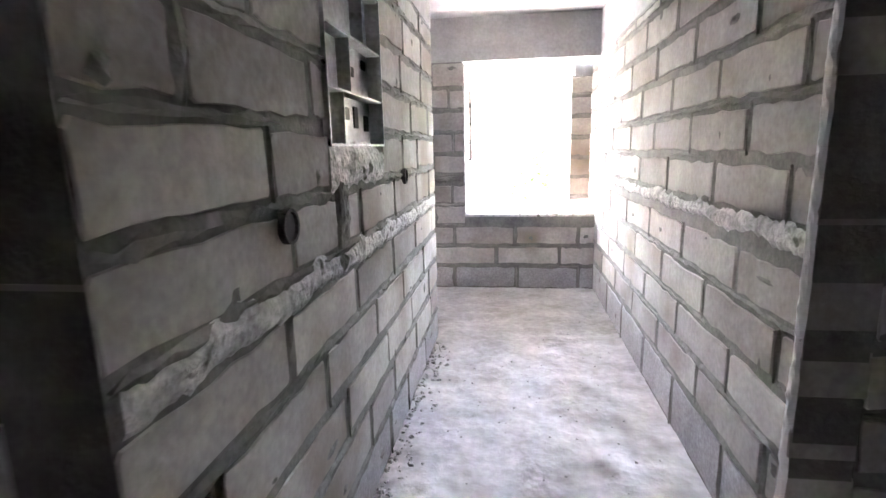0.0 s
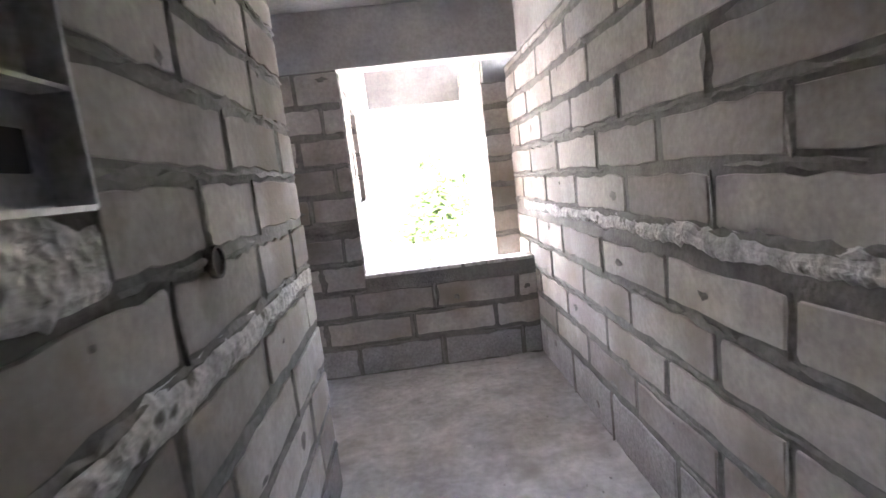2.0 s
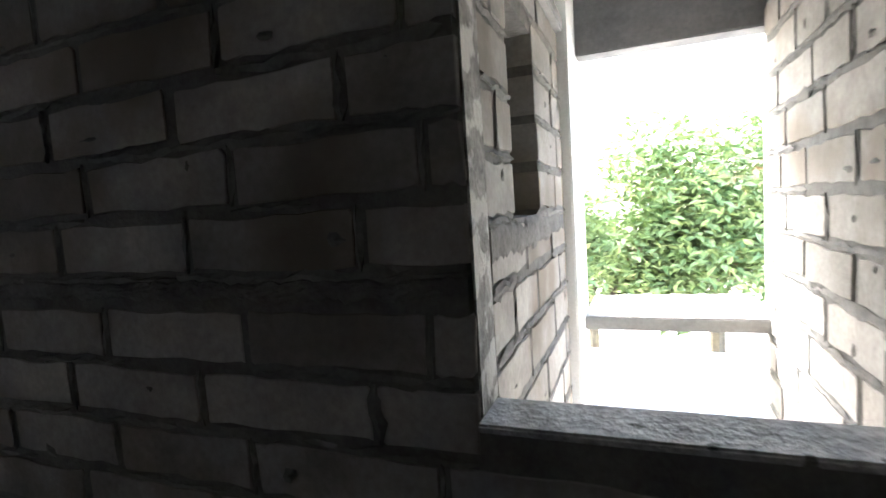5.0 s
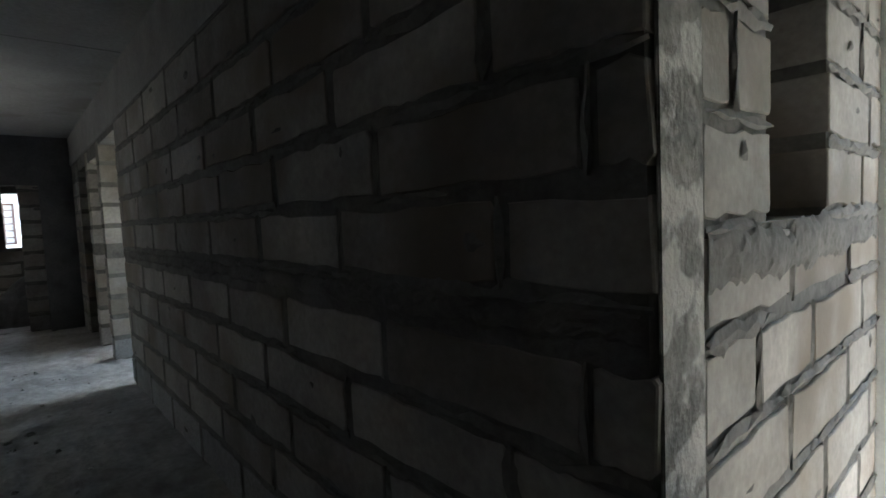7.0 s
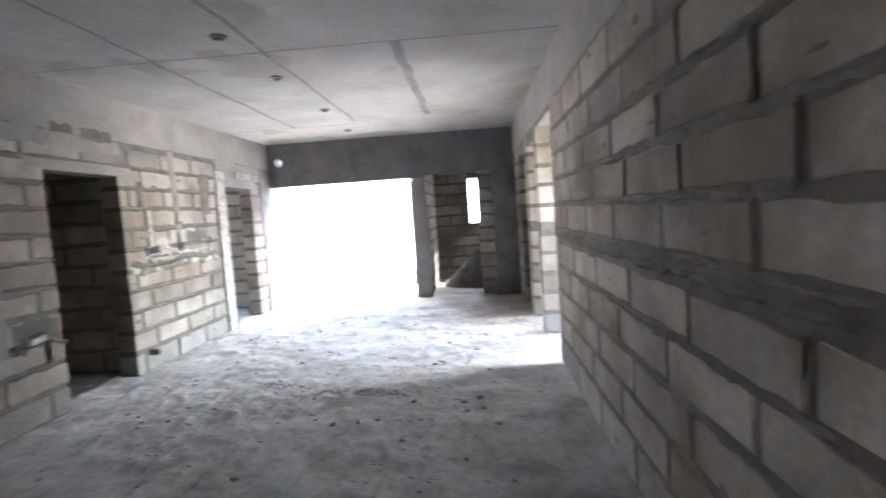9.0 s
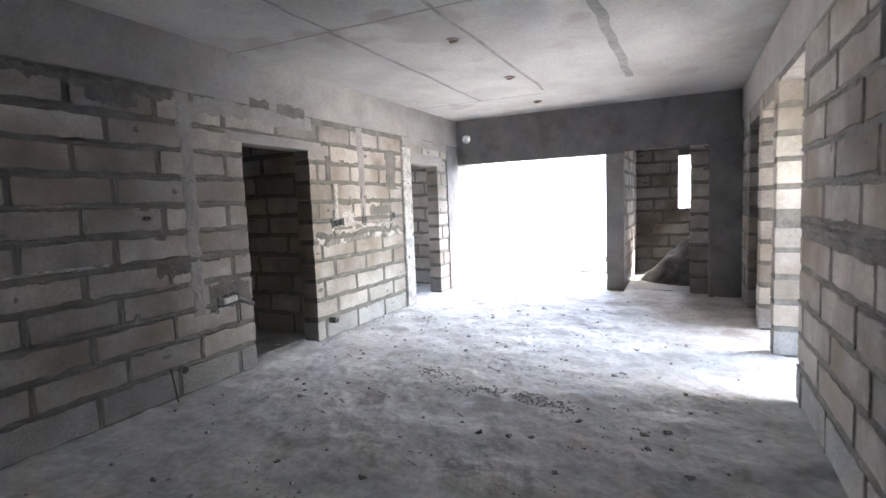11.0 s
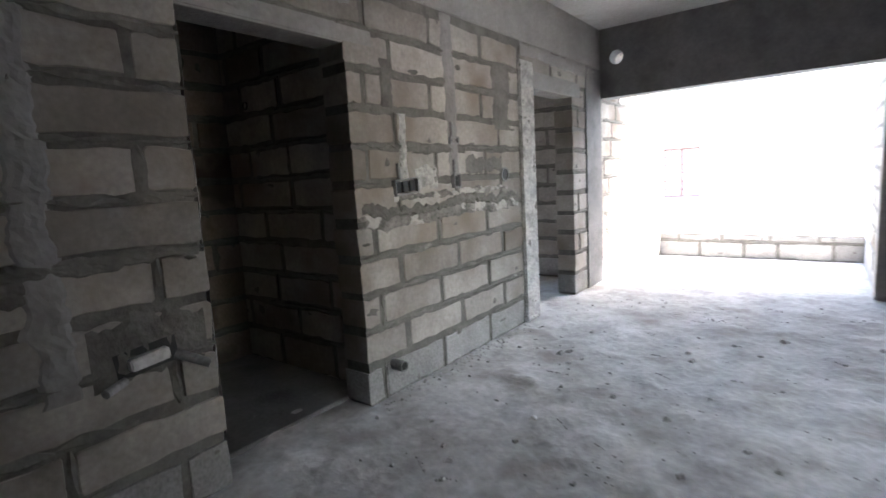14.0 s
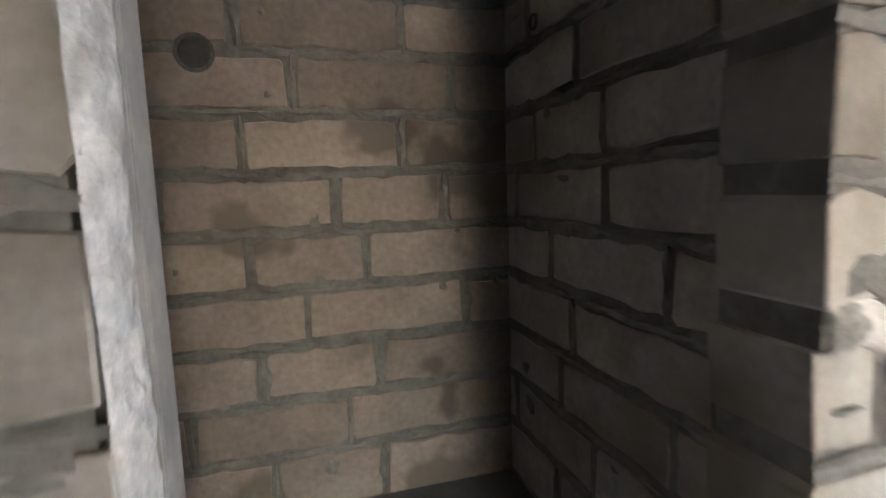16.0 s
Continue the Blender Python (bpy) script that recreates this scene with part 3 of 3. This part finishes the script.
wall("wall_store_back", 'x', 7.4, 7.6, -2.8, 0.155, z1=ZC, blocks=False, core=MORTAR, label="plain dark wall, unseen, added to close a room to daylight")
wall("wall_side_back", 'x', 6.6, 6.8, XW, -6.08, z1=ZC, holes=((-6.95, -6.18, 0.3, 2.6),), blocks=False, core=MORTAR, label="plain dark wall with a tall opening, unseen, added to shape the daylight")
wall("wall_side_middle", 'y', -7.0, -7.1, YTOP, 6.6, z1=ZC, blocks=False, core=MORTAR, label="plain dark wall, unseen, added to close a room to daylight")
wall("wall_side_end", 'y', XW, XW - 0.2, YTOP, 6.8, z1=ZC, blocks=False, core=MORTAR, label="plain dark wall, unseen, added to close a room to daylight")

# floor with the small room's shade put into a dark cement colour
part("toilet_floor", boxes((-5.16, -3.21, -0.99, 0.33, -0.03, 0.022), bevel=0.006), CEMENT, None, "cement floor of the small room, coloured dark for its shade", "structure")

# utility room behind the far doorway, and the terrace
wall("wall_utility_south", 'x', 3.33, 3.13, -11.4, XW - 0.2, z1=ZC, label="bare block wall between terrace and utility room")
wall("wall_utility_west", 'y', -11.2, -11.4, 3.33, YTOP, z1=ZC, holes=((4.08, 4.6, 1.22, 2.2),), label="bare block wall with a small window opening")
wall("wall_utility_north", 'x', YN, YTOP, -11.4, XW - 0.2, z1=ZC, label="bare block wall of a utility room")
wall("wall_terrace_south", 'x', 0.45, 0.25, -12.2, XW - 0.2, z0=-0.17, z1=ZC, label="sunlit bare block wall along the terrace", base=0)
# unseen slab added here; its depth sets how much sky lights the hall
part("terrace_slab", boxes((-10.7, -9.134, 0.25, 3.13, ZC, ZC + 0.15), bevel=0.006), SLAB, None, "pale concrete slab over the terrace, unseen, added to cut sky light", "structure")
wall("wall_parapet", 'y', -12.02, -12.17, 0.45, 3.13, z0=-0.17, z1=0.2, label="low unfinished block parapet", base=2)
wall("wall_under_terrace", 'x', 3.13, 3.33, -12.2, -11.4, z0=-3.3, z1=0.2, blocks=False, core=CONCRETE, label="plain plinth")

# ---- outdoors ----
bm = bmesh.new()
bmesh.ops.create_grid(bm, x_segments=8, y_segments=8, size=400, matrix=Matrix.Translation((0, 0, -3.3)))
part("ground", bm, GROUND, None, "pale dry earth around the building", "structure")


def house(x0, x1, y0, y1, z1, windows):
    """A plain white house; windows: y0, y1, z0, z1 on its east face, each with an iron grille."""
    root = tagged(new("house"), "white painted neighbouring house with grilled windows", "house")
    cuts = sorted({y0, y1, *[v for w in windows for v in w[:2]]})
    for p, q in zip(cuts, cuts[1:]):
        z = -3.3
        for b, t in [*sorted((w[2], w[3]) for w in windows if w[0] < (p + q) / 2 < w[1]), (z1, z1)]:
            part("wall", boxes((x1 - 0.2, x1, p, q, z, b)), WHITE, root)
            z = t
    for span in ((x0, x1 - 0.2, y0, y0 + 0.2, -3.3, z1), (x0, x1 - 0.2, y1 - 0.2, y1, -3.3, z1), (x0, x0 + 0.2, y0 + 0.2, y1 - 0.2, -3.3, z1)):
        part("wall", boxes(span), WHITE, root)
    part("roof", boxes((x0 - 0.3, x1 + 0.4, y0 - 0.3, y1 + 0.3, z1, z1 + 0.18), bevel=0.02), CONCRETE, root, "flat concrete roof slab")
    for a, b, c, d in windows:
        w = part("window", boxes((x1 - 0.14, x1 - 0.08, a, a + 0.05, c, d), (x1 - 0.14, x1 - 0.08, b - 0.05, b, c, d), (x1 - 0.14, x1 - 0.08, a, b, c, c + 0.05), (x1 - 0.14, x1 - 0.08, a, b, d - 0.05, d), (x1 - 0.14, x1 - 0.08, (a + b) / 2 - 0.03, (a + b) / 2 + 0.03, c, d)), IRON, root, "brown window frame with a grille")
        part("shutter", boxes((x1 - 0.2, x1 - 0.16, a, b, c, d)), WHITE, root, "closed pale shutter")
        for k in range(1, 6):
            z = c + (d - c) * k / 6
            part("grille_bar", boxes((x1 - 0.07, x1 - 0.05, a, b, z - 0.012, z + 0.012)), IRON, w)
        for k in range(1, 4):
            y = a + (b - a) * k / 4
            part("grille_bar", boxes((x1 - 0.05, x1 - 0.03, y - 0.012, y + 0.012, c, d)), IRON, w)
    return root


house(-26, -17, -8, 14, 3.6, ((-0.75, 0.15, 0.5, 1.75), (3.4, 4.3, 1.2, 2.3)))


def tree(x, y, z0, height, spread, seed):
    """A tree of tapered trunk, limbs and many small leaves in clumps."""
    r = random.Random(seed)
    root = tagged(new("tree"), "leafy green tree with yellowing tips", "tree")
    root.location = (x, y, z0)
    bm = bmesh.new()

    def limb(p, q, a, b):
        d = (q - p)
        m = d.to_track_quat('Z', 'Y').to_matrix().to_4x4()
        bmesh.ops.create_cone(bm, cap_ends=True, segments=8, radius1=a, radius2=b, depth=d.length, matrix=Matrix.Translation((p + q) / 2) @ m)

    top = Vector((0, 0, height * 0.5))
    limb(Vector((0, 0, 0)), top, 0.2, 0.13)
    tips = []
    for k in range(11):
        a = r.uniform(0, 6.28)
        q = Vector((math.cos(a) * spread * r.uniform(0.3, 0.8), math.sin(a) * spread * r.uniform(0.3, 0.8), height * r.uniform(0.55, 0.92)))
        s = top * r.uniform(0.7, 1.0)
        limb(s, q, 0.07, 0.025)
        tips.append(q)
    part("trunk", bm, BARK, root)
    verts, faces = [], []
    for k in range(11000):
        c = r.choice(tips)
        d = Vector((r.gauss(0, 1), r.gauss(0, 1), r.gauss(0, 0.75)))
        p = c + d.normalized() * (r.random() ** 0.45) * spread * 0.46
        n = Vector((r.gauss(0, 0.6), r.gauss(0, 0.6), 1)).normalized()
        u = n.orthogonal().normalized()
        u = Matrix.Rotation(r.uniform(0, 6.28), 3, n) @ u
        v = n.cross(u)
        s = r.uniform(0.09, 0.16)
        i = len(verts)
        verts += [p - u * s, p + v * s * 0.42 + n * 0.015, p + u * s - n * 0.03, p - v * s * 0.42 + n * 0.015]
        faces.append((i, i + 1, i + 2, i + 3))
    me = bpy.data.meshes.new("crown")
    me.from_pydata([tuple(v) for v in verts], [], faces)
    me.materials.append(LEAF)
    crown = new("crown", me)
    crown.parent = root
    tagged(crown, "", "", "", "stuff")
    return root


tree(-0.3, 15.5, -3.3, 4.7, 2.5, 3)
tree(2.4, 16.5, -3.3, 6.0, 2.6, 5)
wy = wall("wall_yard", 'x', 14.0, 14.15, -4, 8, z0=-3.3, z1=-1.6, label="pale boundary wall in the yard", blocks=False, core=WHITE)

# ---- things on the walls and floor ----
# switchboard recess with its steel box
db = tagged(new("distribution_box"), "open galvanised steel distribution box set in the block wall", "electrical box")
db.location = (XL, PAN[0], PAN[2])
W, H, D = PAN[1] - PAN[0] - 0.02, PAN[3] - PAN[2] - 0.02, 0.06
part("back_panel", boxes((-D, -D + 0.006, 0.012, W, 0.012, H)), METAL, db)
for side in ((0.006, 0.012, 0.006, H), (W, W + 0.006, 0.006, H), (0.012, W, 0.002, 0.012), (0.012, W, H, H + 0.008)):
    part("case_side", boxes((-D, 0.012, *side)), METAL, db)
for z in (0.2, 0.41, 0.64):
    part("shelf", boxes((-D + 0.006, 0.006, 0.012, W, z, z + 0.008)), METAL, db)
for y, a, b in ((0.2, 0.012, 0.2), (0.3, 0.208, 0.41), (0.5, 0.418, 0.64), (0.25, 0.648, H)):
    part("divider", boxes((-D + 0.006, 0.0, y, y + 0.006, a, b)), METAL, db)
# dark raised patches stand for the shade in the knockouts
for y, z, w, h in ((0.33, 0.11, 0.08, 0.05), (0.47, 0.08, 0.06, 0.09), (0.62, 0.07, 0.07, 0.07), (0.1, 0.3, 0.06, 0.05), (0.45, 0.29, 0.05, 0.04), (0.62, 0.34, 0.06, 0.04)):
    part("knockout", boxes((-D + 0.008, -D + 0.014, y, y + w, z, z + h), bevel=0.002), DARK, db, "dark patch for the shade in a knockout hole")
ring = part("cable_ring", tube(0.02, 0.028, 0.012), PIPE, db)
ring.matrix_basis = Matrix.Translation((-D + 0.01, 0.09, 0.17)) @ Matrix.Rotation(radians(-90), 4, 'Z')


def stub(x, y, z, turn, r=0.045, length=0.05, label="grey conduit stub sticking out of the block wall", out=0.02, mat=None):
    """An open pipe end in a wall; turn: degrees about z that bring +y to the way out."""
    root = tagged(new("conduit_stub"), label, "pipe")
    root.matrix_basis = Matrix.Translation((x, y, z)) @ Matrix.Rotation(radians(turn), 4, 'Z')
    p = part("pipe", tube(r * 0.8, r, length), mat or PIPE, root)
    p.location = (0, out - length, 0)
    # black disc in the pipe mouth stands for the shade inside
    bm = bmesh.new()
    bmesh.ops.create_cone(bm, cap_ends=True, segments=20, radius1=r * 0.8, radius2=r * 0.8, depth=0.004, matrix=Matrix.Translation((0, out - 0.012, 0)) @ Matrix.Rotation(radians(90), 4, 'X'))
    part("bore", bm, DARK, root, "black disc for the shade in the pipe bore")
    return root


# rims coloured dark, as the shade of the holes
stub(XL, 0.63, 1.37, -90, 0.05, label="dark conduit hole knocked into the block wall", mat=SAND)
stub(XL, 2.2, 1.42, -90, 0.045, label="dark conduit hole knocked into the block wall", mat=SAND)
stub(-5.2, YS, 0.2, 0, 0.035, 0.12, "short grey water pipe stub low on the wall", 0.09)
stub(-3.3, YS, 0.22, 0, 0.04, 0.06, "short grey water pipe stub low on the wall", 0.03)
# cored holes: rim colour again carries the shade
stub(-3.95, -1.0, 1.85, 0, 0.07, 0.05, "round cored hole in the block wall", 0.014, SAND)
stub(-5.17, -0.72, 1.94, -90, 0.03, 0.04, "small cored hole in the block wall", 0.014, SAND)


def switch_box(x, z, w, h, mat, label, modules=2, tilt=0):
    """A flush electrical box in the south wall with a rim, dark modules and a conduit end."""
    root = tagged(new("switch_box"), label, "electrical box", "switch boxes on the block wall")
    root.matrix_basis = Matrix.Translation((x, YS + 0.004, z)) @ Matrix.Rotation(radians(tilt), 4, 'Y')
    t = 0.008
    part("case", boxes((-w, w, -0.03, -0.024, -h, h), (-w, -w + t, -0.024, 0.024, -h, h), (w - t, w, -0.024, 0.024, -h, h), (-w + t, w - t, -0.024, 0.024, -h, -h + t), (-w + t, w - t, -0.024, 0.024, h - t, h)), mat, root)
    for k in range(modules):
        a = -w + t + (2 * w - 2 * t) * (k + 0.12) / modules
        b = -w + t + (2 * w - 2 * t) * (k + 0.88) / modules
        part("module", boxes((a, b, -0.022, 0.01, -h + 0.016, h - 0.016), bevel=0.002), DARK, root)
    c = part("conduit", tube(0.009, 0.013, 0.1), PIPE, root)
    c.matrix_basis = Matrix.Translation((w * 0.5, 0.012, h)) @ Matrix.Rotation(radians(90), 4, 'X')
    return root


def small_box(x, z):
    root = tagged(new("junction_box"), "bare steel junction box fixed crooked beside the doorway", "electrical box")
    root.matrix_basis = Matrix.Translation((x, YS + 0.02, z)) @ Matrix.Rotation(radians(6), 4, 'Y')
    part("cover", boxes((-0.075, 0.075, -0.02, 0.025, -0.022, 0.026), bevel=0.006), METAL, root)
    p = part("conduit", tube(0.014, 0.02, 0.14), PIPE, root)
    p.matrix_basis = Matrix.Translation((-0.1, 0.0, -0.02)) @ Matrix.Rotation(radians(50), 4, 'Z') @ Matrix.Rotation(radians(-30), 4, 'X')
    p = part("conduit", tube(0.012, 0.017, 0.1), PIPE, root)
    p.matrix_basis = Matrix.Translation((0.1, 0.0, -0.05)) @ Matrix.Rotation(radians(-60), 4, 'Z')
    part("bracket", boxes((-0.12, 0.12, -0.022, -0.012, -0.05, 0.06), bevel=0.003), DARK, root)


switch_box(-5.41, 1.3, 0.11, 0.05, PIPE, "double switch box sunk in broken mortar", 3, 4)
switch_box(-5.96, 1.315, 0.04, 0.05, PIPE, "single switch box sunk in broken mortar", 1)
switch_box(-5.95, 1.6, 0.05, 0.025, PIPE, "narrow switch box at the end of a chase", 1)
stub(-6.66, YS, 1.34, 0, 0.06, 0.05, "round conduit box ringed with mortar", 0.015)
small_box(-3.795, 0.7)
# nail of pale conduit in the wall
stub(-3.1, YS, 1.45, 0, 0.018, 0.08, "short pale conduit end in a joint", 0.05)


rod = tagged(new("rebar_offcut"), "short rusty steel bar leaning at the wall foot", "steel bar")
rod.matrix_basis = Matrix.Translation((-3.19, YS + 0.07, 0.0)) @ Matrix.Rotation(radians(12), 4, 'X')
bm = bmesh.new()
bmesh.ops.create_cone(bm, cap_ends=True, segments=8, radius1=0.007, radius2=0.007, depth=0.27, matrix=Matrix.Translation((0, 0, 0.135)))
part("bar", bm, SAND, rod)


def fan_box(x, y):
    root = tagged(new("ceiling_box"), "dark round fan hook box cast into the ceiling", "electrical box", "ceiling fan boxes")
    root.matrix_basis = Matrix.Translation((x, y, ZC)) @ Matrix.Rotation(radians(-90), 4, 'X')
    t = part("rim", tube(0.045, 0.06, 0.02), PIPE, root)
    t.location = (0, -0.004, 0)
    # dark disc paints the shade up inside the box
    bm = bmesh.new()
    bmesh.ops.create_cone(bm, cap_ends=True, segments=20, radius1=0.045, radius2=0.045, depth=0.004, matrix=Matrix.Translation((0, 0.004, 0)) @ Matrix.Rotation(radians(90), 4, 'X'))
    part("cavity_shade", bm, DARK, root)
    h = part("hook", boxes((-0.004, 0.004, 0.004, 0.03, -0.03, 0.03), bevel=0.003), IRON, root)
    return root


for x, y in ((-3.67, 2.37), (-4.82, 2.36), (-6.4, 2.36), (-8.0, 2.26)):
    fan_box(x, y)

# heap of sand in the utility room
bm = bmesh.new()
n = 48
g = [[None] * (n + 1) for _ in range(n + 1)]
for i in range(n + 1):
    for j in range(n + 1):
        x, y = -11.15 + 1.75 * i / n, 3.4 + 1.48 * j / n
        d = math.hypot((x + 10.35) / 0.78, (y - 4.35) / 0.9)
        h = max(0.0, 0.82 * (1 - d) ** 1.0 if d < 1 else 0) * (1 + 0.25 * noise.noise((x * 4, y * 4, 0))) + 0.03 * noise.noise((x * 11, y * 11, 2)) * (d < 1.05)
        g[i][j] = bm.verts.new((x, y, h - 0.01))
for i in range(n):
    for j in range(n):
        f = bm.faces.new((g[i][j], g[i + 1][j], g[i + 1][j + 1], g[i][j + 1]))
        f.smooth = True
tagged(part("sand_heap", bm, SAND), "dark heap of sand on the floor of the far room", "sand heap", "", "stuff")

# crumbs and chips strewn over the floor
r = random.Random(11)
verts, faces = [], []


def chip(x, y, s):
    i = len(verts)
    a = r.uniform(0, 6.28)
    for k in range(4):
        w = s * r.uniform(0.6, 1.2)
        verts.append((x + w * math.cos(a + k * 1.57), y + w * math.sin(a + k * 1.57), 0.0))
    for k in range(4):
        w = s * r.uniform(0.25, 0.7)
        verts.append((x + w * math.cos(a + k * 1.57), y + w * math.sin(a + k * 1.57), s * r.uniform(0.35, 0.8)))
    faces.extend([(i + 4, i + 5, i + 6, i + 7)] + [(i + k, i + (k + 1) % 4, i + 4 + (k + 1) % 4, i + 4 + k) for k in range(4)])


for k in range(800):
    x, y = r.uniform(-8.8, 0.0), r.uniform(0.6, 4.85)
    if noise.noise((x * 1.1, y * 1.1, 4)) > -0.12:
        chip(x, y, r.choice((0.005, 0.006, 0.008, 0.01, 0.02)))
for k in range(260):
    chip(r.uniform(0.3, 1.7), r.uniform(-0.6, 4.8), r.choice((0.005, 0.007, 0.01)))
for k in range(240):
    chip(XL + abs(r.gauss(0.03, 0.06)), r.uniform(0.6, 3.2), r.choice((0.008, 0.012, 0.02)))
for k in range(260):
    chip(r.uniform(-6.9, -5.0), YS + abs(r.gauss(0.04, 0.07)), r.choice((0.005, 0.008, 0.014)))
for k in range(80):
    chip(r.uniform(-7.5, -0.5), r.uniform(0.8, 4.4), r.uniform(0.018, 0.036))
# a scraped ridge of crumbs across the hall, and footmarks
ridge = ((-4.52, 2.1), (-4.36, 2.41), (-4.23, 2.67), (-4.23, 3.1), (-4.09, 3.47))
for (xa, ya), (xb, yb) in zip(ridge, ridge[1:]):
    for k in range(240):
        f = r.random()
        chip(xa + f * (xb - xa) + r.gauss(0, 0.05), ya + f * (yb - ya) + r.gauss(0, 0.07), r.choice((0.003, 0.004, 0.006, 0.009, 0.014)))
for k in range(120):
    xa, ya, a = r.uniform(-8.3, -2.2), r.uniform(1.0, 4.4), r.uniform(-0.5, 0.5)
    for j in range(r.randrange(4, 11)):
        f = r.uniform(-0.09, 0.09)
        chip(xa + f * math.cos(a + 1.3), ya + f * math.sin(a + 1.3), r.choice((0.005, 0.007, 0.011)))
me = bpy.data.meshes.new("debris")
me.from_pydata(verts, [], faces)
me.materials.append(RUBBLE)
tagged(new("debris", me), "crumbs of mortar and broken block on the floor", "debris", "", "stuff")

# ---- the blocks themselves ----
lay_blocks()
